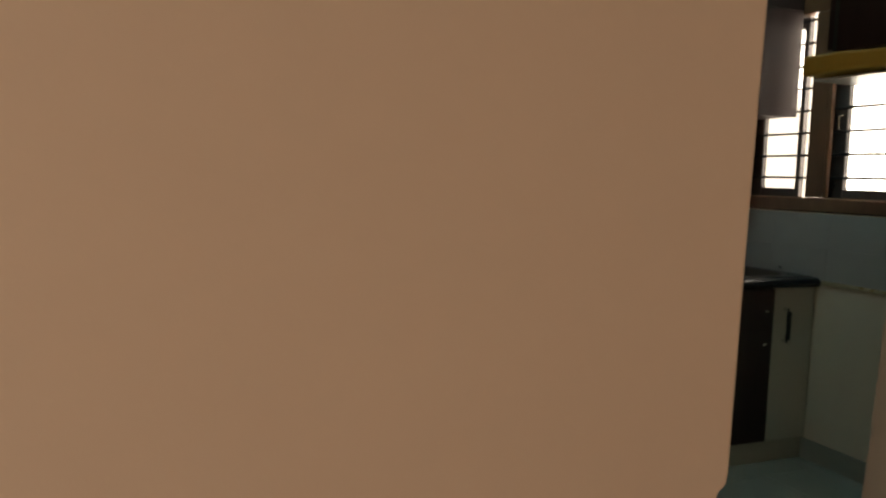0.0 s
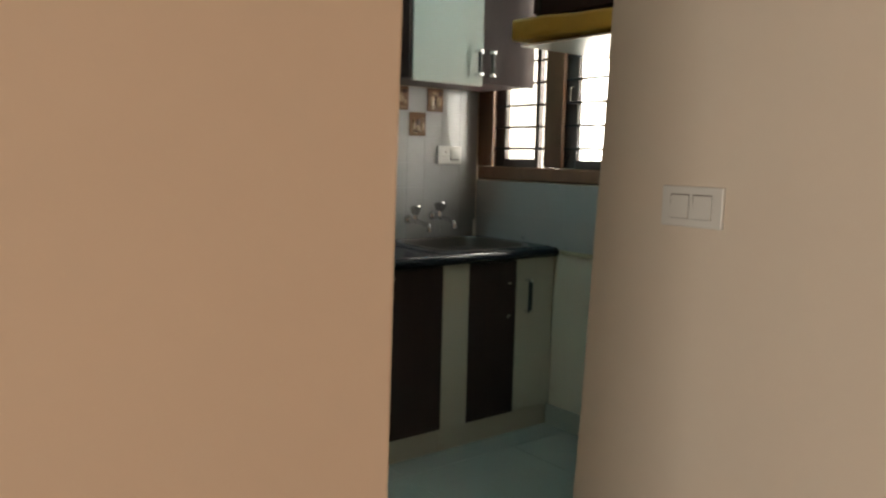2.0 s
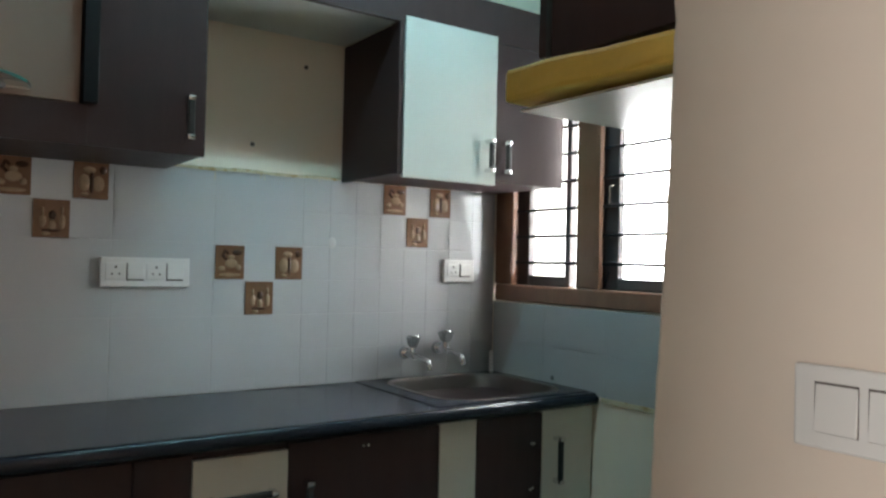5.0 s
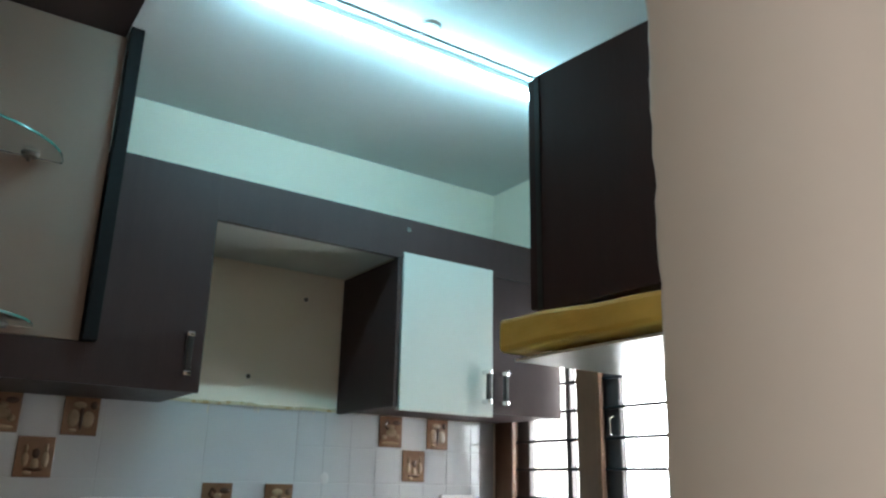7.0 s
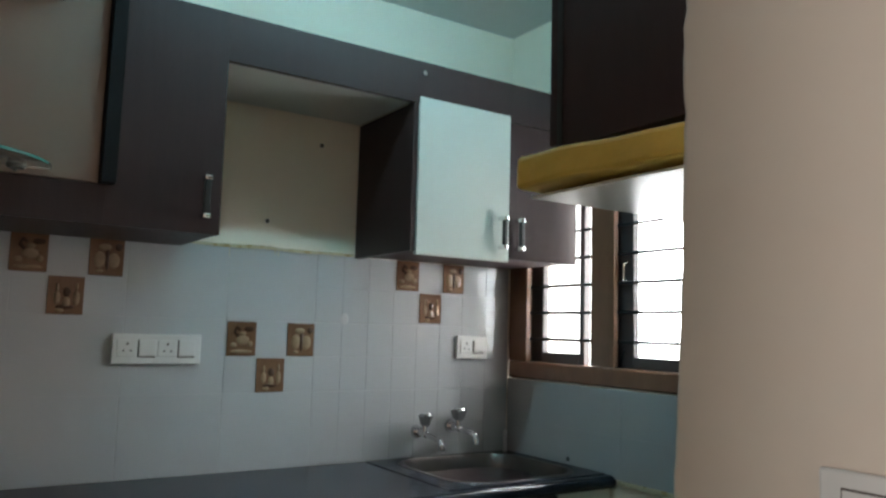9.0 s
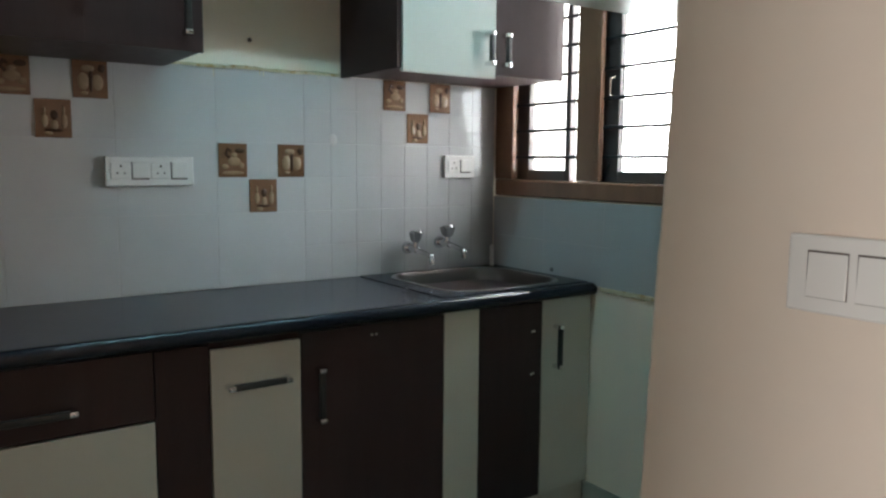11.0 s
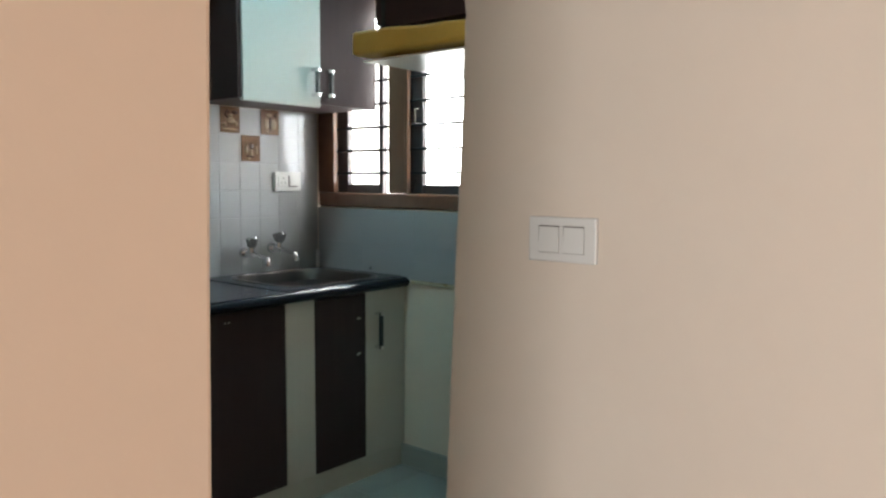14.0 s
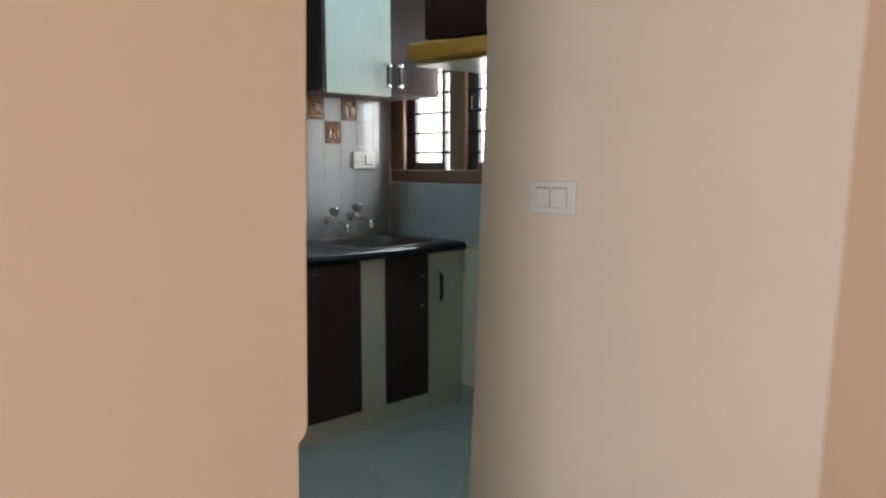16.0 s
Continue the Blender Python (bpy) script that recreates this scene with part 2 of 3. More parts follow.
# wall block with the light switch; the plaster edge is slightly uneven
ws = bmesh.new()
zs = [CEIL * i / 120 for i in range(121)]
rings = []
rng = random.Random(4)
for z in zs:
    j = (0.005 if 1.65 < z < 2.1 else 0.0022) * (rng.random() - 0.5) + 0.0015 * math.sin(z * 7)
    r = 0.007
    ye = 1.0955 - 0.048 * (min(z, 1.4) - 1.25) - 0.026 * max(0.0, z - 1.4) + j
    ys = 0.127 - 0.04 * (z - 1.2)
    ring = [(SW_X, ys), (SW_X, ye - r), (SW_X + 0.3 * r, ye - 0.3 * r), (SW_X + r, ye), (WIN_X - 0.004, ye), (WIN_X - 0.004, ys)]
    rings.append([ws.verts.new((x, y, z)) for x, y in ring])
for a, b in zip(rings, rings[1:]):
    for i in range(6):
        ws.faces.new((a[i], a[(i + 1) % 6], b[(i + 1) % 6], b[i]))
ws.faces.new(rings[0][::-1])
ws.faces.new(rings[-1])
setting("wall_switch", ws, CREAM, "cream painted plaster wall with a double switch", "wall")

# thin peach sheet: the hall face's brighter, pinker light put into its colour
hr = bmesh.new()
quad = [[hr.verts.new((x, 0.127 - 0.04 * (z - 1.2) - d, z)) for x, d in ((SW_X + 0.001, 0.004), (WIN_X + 0.2, 0.004), (WIN_X + 0.2, 0.0005), (SW_X + 0.001, 0.0005))] for z in (0, CEIL)]
for i in range(4):
    hr.faces.new((quad[0][i], quad[0][(i + 1) % 4], quad[1][(i + 1) % 4], quad[1][i]))
hr.faces.new(quad[0][::-1])
hr.faces.new(quad[1])
setting("wall_hall_return", hr, PEACH, "hall face of the wall corner, its lit pinkish look put into peach colour", "wall")

# the unseen hall behind the walker; its south-east opening is added for fill light
setting("wall_hall_east", box(4.9, 5.1, -3.6, 0.13, 0, CEIL), PEACH, "peach painted hall wall", "wall")
setting("wall_hall_north", box(WIN_X + 0.21, 4.895, 0.06, 0.3, 0, CEIL), PEACH, "peach painted hall wall", "wall")
ww = bmesh.new()
block(ww, -2.6, -2.452, -3.6, -1.15, 0, CEIL)
block(ww, -2.6, -2.452, 0.35, 0.842, 0, CEIL)
block(ww, -2.6, -2.452, -1.15, 0.35, 2.10, CEIL)
setting("wall_hall_west", ww, PEACH, "peach painted hall wall with a wide door opening", "wall")
wh = bmesh.new()
block(wh, -2.45, 2.9, -3.55, -3.4, 0, CEIL)
block(wh, 4.8, 4.89, -3.55, -3.4, 0, CEIL)
block(wh, 2.9, 4.8, -3.55, -3.4, 0, 0.35)
block(wh, 2.9, 4.8, -3.55, -3.4, 2.25, CEIL)
setting("wall_hall_south", wh, PEACH, "unseen peach painted hall wall with an opening added for fill light", "wall")
setting("wall_kitchen_west", box(-2.6, -2.452, 0.845, WALL_Y + 0.2, 0, CEIL), WHITE, "white painted kitchen end wall", "wall")
setting("backdrop", box(4.6, 4.65, 1.2, 5.2, -0.5, 4.5), DAY, "bright hazy daylight outside the window", "backdrop")

# tiles on the window wall below the window, up to the sill
wt = setting("tile_panel_window_wall", box(WIN_X - 0.009, WIN_X - 0.0005, 1.6, WALL_Y - 0.002, TOP_Z - 0.012, 1.186), TILE_GROUT, "glazed tiles under the window", "tiles")
for i in range(5):
    for j in range(2):
        y1 = WALL_Y - 0.003 - i * 0.325
        y0 = max(y1 - 0.3242, 1.6)
        z0, z1 = ((TOP_Z - 0.012, 1.023), (1.0245, 1.186))[j]
        part("tile", box(WIN_X - 0.010, WIN_X - 0.003, y0, y1, z0, z1, bevel=0.001), TILE, wt)
setting("tile_ledge", box(WIN_X - 0.012, WIN_X - 0.001, 1.6, BASE_Y - 0.04, TOP_Z - 0.03, TOP_Z - 0.013, bevel=0.003), CAULK, "cement edge below the wall tiles", "trim")

# skirting
for nm, b in (("skirting_kitchen", (WIN_X - 0.014, WIN_X - 0.001, 1.1, 2.47, 0, 0.1)), ):
    setting(nm, box(*b, bevel=0.003), SKIRT, "grey tile skirting along the kitchen wall", "skirting")

# ---- window ----
window = setting("window_1", box(WIN_X + 0.004, WIN_X + 0.048, 2.955, 3.0615, 1.262, 2.138, bevel=0.004), WOOD, "brown wooden window with dark shutters and iron bars", "window")
for b in ((2.46, 2.57, 1.262, 2.138), (2.002, 2.082, 1.262, 2.138)):
    part("frame", box(WIN_X + 0.004, WIN_X + 0.048, b[0], b[1], b[2], b[3], bevel=0.006), WOOD, window)
part("sill", box(WIN_X - 0.008, WIN_X + 0.09, 2.002, 3.046, 1.192, 1.261, bevel=0.006), WOOD, window, "brown wooden window sill")
part("head", box(WIN_X + 0.004, WIN_X + 0.09, 2.002, 3.0612, 2.139, 2.218, bevel=0.006), WOOD, window)
part("bead", box(WIN_X - 0.004, WIN_X + 0.02, 2.935, 2.954, 1.262, 2.138, bevel=0.003), WOOD, window)
part("bead", box(WIN_X - 0.004, WIN_X + 0.02, 2.44, 2.459, 1.262, 2.138, bevel=0.003), WOOD, window)
SX0, SX1 = WIN_X + 0.05, WIN_X + 0.085


def shutter(y0, y1, wide0, wide1):
    """A dark glazed shutter between y0 and y1, with its stiles' widths."""
    s = part("shutter", box(SX0, SX1, y1 - wide1, y1, 1.2612, 2.136, bevel=0.004), WOOD_DARK, window, "dark wooden shutter")
    part("stile", box(SX0, SX1, y0, y0 + wide0, 1.2612, 2.136, bevel=0.003), WOOD_DARK, s)
    part("rail", box(SX0, SX1, y0 + wide0, y1 - wide1, 1.2612, 1.303, bevel=0.003), WOOD_DARK, s)
    part("rail", box(SX0, SX1, y0 + wide0, y1 - wide1, 2.085, 2.136, bevel=0.003), WOOD_DARK, s)
    g = part("pane", box(SX0 + 0.015, SX0 + 0.019, y0 + wide0, y1 - wide1, 1.303, 2.085), PANE_GLASS, s, "clear window glass")
    g.visible_shadow = False
    return s


shutter(2.648, 2.990, 0.028, 0.098)
sh = shutter(2.084, 2.50, 0.07, 0.106)
part("pull", tube_path(bmesh.new(), [(SX0 - 0.002, 2.415, 1.575), (SX0 - 0.024, 2.419, 1.583), (SX0 - 0.024, 2.419, 1.640), (SX0 - 0.002, 2.415, 1.648)], 0.004, 8), BRASS, sh, "pale metal pull", True)
part("stay", tube_path(bmesh.new(), [(SX0 - 0.005, 2.455, 1.270), (SX0 - 0.010, 2.440, 1.300), (SX0 - 0.008, 2.428, 1.330)], 0.004, 8), IRON, sh, "", True)
for k in range(8):
    z = 1.356 + 0.108 * k
    for y0, y1 in ((2.570, 2.955), (2.082, 2.46)):
        part("bar", rod(bmesh.new(), (WIN_X + 0.035, y0, z), (WIN_X + 0.035, y1, z), 0.0064, n=8), IRON, window, "thin black iron bar", True)

# ---- tiled wall ----
CW, CH = 0.1088, 0.125
X_JOINTS = [2.903 - 3 * CW * k for k in range(-1, 11)]
Z_TOP = 1.648


def tile_mesh(nx, w, h, rows, groove=0.0012):
    """A glazed tile with its pressed grid of shallow squares."""
    bm = bmesh.new()
    for i in range(nx):
        for j in range(rows):
            cw, ch = w / nx, h / rows
            block(bm, i * cw, (i + 1) * cw, 0, 0.008, j * ch, (j + 1) * ch, bevel=groove)
    return mesh_of("tile", bm, TILE)


panel = setting("tile_panel_north", box(-0.39, WIN_X - 0.012, WALL_Y + 0.0002, WALL_Y + 0.0115, TOP_Z - 0.01, Z_TOP), TILE_GROUT, "white glazed wall tiles with brown kitchen motifs", "tiles")
plain = tile_mesh(1, 3 * CW - 0.001, 2 * CH - 0.001, 1, 0.0007)
low_plain = tile_mesh(1, 3 * CW - 0.002, 1.148 - 0.887 - 0.001, 1, 0.0007)
full = tile_mesh(3, 3 * CW - 0.001, 2 * CH - 0.001, 2)
cut = tile_mesh(2, WIN_X - 0.012 - 2.903 - 0.001, 2 * CH - 0.001, 2)
low = tile_mesh(3, 3 * CW - 0.002, 1.148 - 0.887 - 0.001, 2)
lowcut = tile_mesh(2, WIN_X - 0.012 - 2.903 - 0.001, 1.148 - 0.887 - 0.001, 2)
for x in [2.903 - 3 * CW * k for k in range(0, 11)]:
    if x < -0.4:
        continue
    for z, a, c in ((1.398, full, cut), (1.148, full, cut), (0.887, low, lowcut)):
        t = new("tile", c if x > 2.9 else a if x > 2.2 else plain if a is full else low_plain)
        t.parent = panel
        t.location = (x + 0.0005, WALL_Y - 0.001, z + 0.0005)


def blob(bm, x, z, rx, rz, d=0.006):
    bmesh.ops.create_uvsphere(bm, u_segments=12, v_segments=8, radius=1, matrix=Matrix.Translation((x, 0, z)) @ Matrix.Diagonal((rx, d, rz, 1)))


def motif(kind):
    """Two relief meshes of a kitchen motif, about its square's middle."""
    tan, dark = bmesh.new(), bmesh.new()
    if kind == 0:
        blob(tan, 0.004, -0.004, 0.026, 0.018)
        blob(tan, 0.004, 0.018, 0.014, 0.009)
        blob(tan, -0.028, -0.022, 0.014, 0.010)
        blob(tan, 0.030, -0.018, 0.012, 0.012)
        blob(tan, 0.0, -0.044, 0.044, 0.008)
        tube_path(dark, [(-0.012, -0.004, 0.008), (-0.026, -0.004, 0.022), (-0.018, -0.004, 0.040), (-0.006, -0.004, 0.030)], 0.004, 8)
        blob(dark, 0.026, 0.034, 0.020, 0.010)
    elif kind == 1:
        blob(tan, -0.020, -0.008, 0.019, 0.030)
        blob(tan, 0.021, -0.010, 0.020, 0.028)
        blob(tan, -0.006, 0.032, 0.022, 0.012)
        blob(tan, -0.018, -0.044, 0.013, 0.006)
        blob(dark, 0.002, -0.004, 0.007, 0.042)
        blob(dark, 0.034, 0.034, 0.012, 0.014)
    else:
        for x, h in ((-0.024, 0.022), (0.030, 0.026)):
            blob(tan, x, -0.008, 0.011, h)
            blob(tan, x, h, 0.005, 0.014)
        blob(tan, 0.003, -0.022, 0.012, 0.020)
        blob(tan, -0.014, -0.046, 0.014, 0.008)
        blob(dark, 0.003, 0.010, 0.012, 0.016)
        blob(dark, 0.0, -0.036, 0.030, 0.006)
    return mesh_of("relief", tan, DECOR_TAN, True), mesh_of("relief", dark, DECOR_DARK, True)


plate_mesh = mesh_of("decor_tile", box(-CW / 2 + 0.003, CW / 2 - 0.003, -0.0035, 0.003, -CH / 2 + 0.004, CH / 2 - 0.004, bevel=0.0015), DECOR)
MOTIFS = [motif(k) for k in range(3)]
for x0, ztop in ((1.259, 1.643), (1.926, 1.395), (2.583, 1.653)):
    for kind, i, j in ((0, 0, 0), (1, 2, 0), (2, 1, 1)):
        d = tagged(new("decor_tile", plate_mesh), "brown relief motif on a glazed square")
        d.parent = panel
        d.location = (x0 + (i + 0.5) * CW, WALL_Y - 0.0005, ztop - (j + 0.5) * CH)
        for me in MOTIFS[kind]:
            r = new("relief", me)
            r.parent = d
            r.location = (0, -0.001, 0)

# rough cement line where the tiles stop
fl = bmesh.new()
rng = random.Random(7)
prev = None
for k in range(46):
    x = 1.70 + k * 0.0155
    h = 0.008 + 0.003 * rng.random()
    dz = 0.0015 * math.sin(k * 0.35) + 0.0018 * rng.random()
    y = WALL_Y - 0.004 - 0.005 * rng.random()
    ring = [fl.verts.new(p) for p in ((x, WALL_Y + 0.012, 1.644 + dz), (x, y, 1.646 + dz), (x, y, 1.646 + dz + h), (x, WALL_Y + 0.012, 1.650 + dz + h))]
    if prev:
        for i in range(4):
            fl.faces.new((prev[i], prev[(i + 1) % 4], ring[(i + 1) % 4], ring[i]))
    else:
        fl.faces.new(ring[::-1])
    prev = ring
fl.faces.new(prev)
mark = bmesh.new()
blob(mark, 2.369, 1.412, 0.017, 0.022, 0.0012)
for v in mark.verts:
    v.co.y += WALL_Y - 0.0012
    v.co.x += noise.noise(v.co * 60) * 0.004
part("glue_mark", mark, TILE_GROUT, panel, "dried pale glue mark", True)
trim_ob = setting("trim_cement", fl, CAULK, "stained uneven cement line along the tile edge", "trim")


for x, l in ((1.921, 0.032), (2.085, 0.014), (2.098, 0.020), (2.31, 0.010)):
    part("drip", prism([(x - 0.0015, WALL_Y - 0.0022), (x + 0.0015, WALL_Y - 0.0022), (x + 0.0012, WALL_Y), (x - 0.0012, WALL_Y)], 1.646 - l, 1.648), CAULK, trim_ob)


# ---- handles, shared by the cabinets ----
def handle(parent, x, z, y, length, upright=True):
    """A black bar handle on two chrome feet, standing on the face at y."""
    h = length / 2
    ends = [(x, z - h), (x, z + h)] if upright else [(x - h, z), (x + h, z)]
    bm = bmesh.new()
    if upright:
        block(bm, x - 0.009, x + 0.009, y - 0.040, y - 0.024, z - h + 0.006, z + h - 0.006, bevel=0.004, seg=2)
    else:
        block(bm, x - h + 0.006, x + h - 0.006, y - 0.040, y - 0.024, z - 0.009, z + 0.009, bevel=0.004, seg=2)
    g = part("handle", bm, BLACK, parent, "black bar handle with chrome feet", True)
    for a, c in ends:
        f = bmesh.new()
        block(f, a - 0.0105, a + 0.0105, y - 0.042, y - 0.001, c - 0.0075, c + 0.0075, bevel=0.003, seg=2)
        rod(f, (a, y, c), (a, y - 0.026, c), 0.0055, n=10)
        ob = new("handle_foot", mesh_of("handle_foot", f, CHROME, True))
        ob.parent = g
    return g


def studs(parent, pts, y):
    for x, z in pts:
        part("screw", rod(bmesh.new(), (x, y + 0.001, z), (x, y - 0.004, z), 0.006, 0.004, n=10), CHROME, parent, "", True)


FY = BASE_Y + 0.018


def base_unit(x0, x1, label):
    """A floor cabinet's carcass on its plinth."""
    u = thing("base_cabinet", ((x0 + x1) / 2, (FY + 3.04) / 2, 0), label, "cabinet", "cabinets under the worktop")
    part("body", box(x0 + 0.001, x1 - 0.001, FY + 0.001, 3.04, 0.106, 0.838, bevel=0.001), LAMINATE, u)
    part("plinth", box(x0 + 0.001, x1 - 0.001, BASE_Y + 0.018, 2.98, 0.0, 0.105, bevel=0.001), IVORY, u, "ivory plinth")
    return u


def front(u, name, x0, x1, z0, z1, m, label):
    return part(name, box(x0 + 0.0015, x1 - 0.0015, BASE_Y, FY, z0, z1, bevel=0.0015), m, u, label)


base_unit(-0.39, 1.085, "dark brown laminate floor cabinet under the worktop")
u = base_unit(1.085, 1.695, "dark brown floor cabinet with a drawer and ivory door")
d = front(u, "drawer", 1.09, 1.548, 0.652, 0.834, LAMINATE, "dark drawer front")
handle(d, 1.266, 0.714, BASE_Y, 0.168, False)
front(u, "door", 1.09, 1.548, 0.108, 0.645, IVORY, "ivory door")
front(u, "filler", 1.548, 1.695, 0.108, 0.834, LAMINATE, "")
u = base_unit(1.695, 1.961, "narrow ivory pull-out cabinet with a bar handle")
d = front(u, "door", 1.695, 1.961, 0.108, 0.817, IVORY, "ivory pull-out front")
handle(d, 1.826, 0.711, BASE_Y, 0.166, False)
u = base_unit(1.961, 2.470, "dark brown laminate cabinet with an upright handle")
d = front(u, "door", 1.961, 2.470, 0.108, 0.834, LAMINATE, "")
handle(d, 2.014, 0.646, BASE_Y, 0.151, True)
studs(d, [(2.196, 0.801), (2.212, 0.801)], BASE_Y)
u = base_unit(2.470, 3.148, "sink cabinet with ivory and dark brown fronts")
front(u, "filler", 2.470, 2.617, 0.108, 0.838, IVORY, "ivory panel")
d = front(u, "door", 2.617, 2.902, 0.108, 0.834, LAMINATE, "dark panel")
studs(d, [(2.852, 0.731), (2.862, 0.731), (2.850, 0.574), (2.861, 0.578)], BASE_Y)
d = front(u, "door", 2.902, 3.148, 0.108, 0.838, IVORY, "ivory door")
handle(d, 2.963, 0.665, BASE_Y, 0.148, True)


# ---- worktop with the sink's cut-out ----
def round_rect(x0, x1, y0, y1, r, n=8):
    pts = []
    for cx, cy, a0 in ((x1 - r, y1 - r, 0), (x0 + r, y1 - r, 90), (x0 + r, y0 + r, 180), (x1 - r, y0 + r, 270)):
        for k in range(n + 1):
            a = radians(a0 + 90 * k / n)
            pts.append((cx + r * math.cos(a), cy + r * math.sin(a)))
    return pts


BX0, BX1, BY0, BY1 = 2.560, 3.080, 2.512, 3.000
FRONT = BASE_Y - 0.005
wt_bm = bmesh.new()
block(wt_bm, -0.39, BX0 - 0.012, FRONT, 3.047, 0.8395, TOP_Z)
block(wt_bm, BX1 + 0.012, 3.1505, FRONT, 3.047, 0.8395, TOP_Z)
block(wt_bm, BX0 - 0.012, BX1 + 0.012, FRONT, BY0 - 0.012, 0.8395, TOP_Z)
block(wt_bm, BX0 - 0.012, BX1 + 0.012, BY1 + 0.012, 3.047, 0.8395, TOP_Z)
bmesh.ops.remove_doubles(wt_bm, verts=wt_bm.verts, dist=0.0001)
inner = {}
for f in wt_bm.faces:
    k = tuple(round(c, 4) for c in f.calc_center_median())
    inner.setdefault(k, []).append(f)
bmesh.ops.delete(wt_bm, geom=[f for fs in inner.values() if len(fs) > 1 for f in fs], context="FACES")
worktop = tagged(new("worktop", mesh_of("worktop", wt_bm, STONE, True)), "black polished granite worktop with a rounded front edge", "worktop")

nose = bmesh.new()
NR = (TOP_Z - 0.8395) / 2
rings = []
for x in (-0.39, 3.1505):
    rings.append([nose.verts.new((x, FRONT - NR * math.sin(radians(q)), TOP_Z - NR + NR * math.cos(radians(q)))) for q in range(0, 181, 12)])
for i in range(len(rings[0]) - 1):
    nose.faces.new((rings[0][i], rings[0][i + 1], rings[1][i + 1], rings[1][i]))
nose.faces.new(rings[0])
nose.faces.new(rings[1][::-1])
part("nosing", nose, STONE, worktop, "rounded granite edge", True)

sink = thing("kitchen_sink", (2.82, 2.765, TOP_Z), "brushed steel sink set in the granite worktop", "sink")
sb = bmesh.new()
loops = []
for dx, z, r in ((0.018, TOP_Z + 0.0005, 0.14), (0.016, TOP_Z + 0.0045, 0.14), (0.004, TOP_Z + 0.005, 0.13), (0.0, TOP_Z + 0.003, 0.13), (-0.006, TOP_Z - 0.010, 0.13), (-0.014, TOP_Z - 0.13, 0.13), (-0.030, TOP_Z - 0.165, 0.12), (-0.07, TOP_Z - 0.178, 0.10)):
    loops.append([sb.verts.new((x, y, z)) for x, y in round_rect(BX0 - dx, BX1 + dx, BY0 - dx, BY1 + dx, r)])
for a, b in zip(loops, loops[1:]):
    n = len(a)
    for i in range(n):
        sb.faces.new((a[i], a[(i + 1) % n], b[(i + 1) % n], b[i]))
sb.faces.new(loops[-1])
part("bowl", sb, STEEL, sink, "", True)
dr = bmesh.new()
bmesh.ops.create_cone(dr, cap_ends=True, segments=24, radius1=0.042, radius2=0.038, depth=0.006, matrix=Matrix.Translation((2.82, 2.765, TOP_Z - 0.174)))
part("drain", dr, CHROME, sink, "chrome drain", True)
# low stone frame round the sink
lip = bmesh.new()
o = round_rect(BX0 - 0.085, 3.148, BY0 - 0.045, 3.045, 0.012)
i_ = round_rect(BX0 - 0.010, BX1 + 0.010, BY0 - 0.010, BY1 + 0.010, 0.135)
A = [[lip.verts.new((x, y, z)) for x, y in L] for L, z in ((o, TOP_Z + 0.0005), (o, TOP_Z + 0.0025), (i_, TOP_Z + 0.0025), (i_, TOP_Z + 0.0005))]
for a, b in zip(A, A[1:]):
    for k in range(len(a)):
        lip.faces.new((a[k], a[(k + 1) % len(a)], b[(k + 1) % len(a)], b[k]))
part("rim", lip, STONE, worktop, "raised granite rim around the sink")


def wall_tap(x, z, turn):
    """A chrome bib tap on the tiled wall, its knob turned by so many degrees."""
    y = WALL_Y - 0.002
    t = thing("wall_tap", (x, y, z), "chrome wall tap with a winged knob over the sink", "tap", "taps over the sink")
    bm = bmesh.new()
    rod(bm, (x, y, z), (x, y - 0.012, z), 0.027, 0.022, 20)
    part("flange", bm, CHROME, t, "", True)
    bm = bmesh.new()
    rod(bm, (x, y - 0.012, z), (x, y - 0.075, z - 0.004), 0.013, 0.013, 16)
    rod(bm, (x, y - 0.055, z - 0.002), (x, y - 0.058, z + 0.030), 0.013, 0.011, 16)
    part("body", bm, CHROME, t, "", True)
    bm = bmesh.new()
    tube_path(bm, [(x, y - 0.070, z - 0.003), (x, y - 0.155, z - 0.013), (x, y - 0.173, z - 0.018), (x, y - 0.180, z - 0.030), (x, y - 0.180, z - 0.038)], 0.0105, 12)
    rod(bm, (x, y - 0.180, z - 0.034), (x, y - 0.180, z - 0.048), 0.013, n=14)
    part("spout", bm, CHROME, t, "", True)
    bm = bmesh.new()
    c, s = math.cos(radians(turn)), math.sin(radians(turn))
    rod(bm, (x, y - 0.058, z + 0.028), (x + 0.006 * c, y - 0.062, z + 0.070), 0.016, 0.025, 12)
    for k in range(4):
        a = radians(turn + 90 * k)
        rod(bm, (x + 0.015 * math.cos(a), y - 0.060 + 0.015 * math.sin(a), z + 0.034), (x + 0.023 * math.cos(a), y - 0.062 + 0.023 * math.sin(a), z + 0.068), 0.007, 0.010, 8)
    k = part("knob", bm, GREY_CAP, t, "ribbed grey metal knob", True)
    bm = bmesh.new()
    rod(bm, (x + 0.006 * c, y - 0.062, z + 0.070), (x + 0.006 * c, y - 0.062, z + 0.075), 0.021, 0.018, 16)
    part("cap", bm, CHROME, k, "", True)


wall_tap(2.700, 0.985, 20)
wall_tap(2.856, 1.000, 50)
bm = bmesh.new()
rod(bm, (3.118, 3.022, TOP_Z + 0.0005), (3.118, 3.022, 0.965), 0.009, n=14)
rod(bm, (3.118, 3.022, 0.965), (3.118, 3.022, 0.975), 0.011, 0.008, 14)
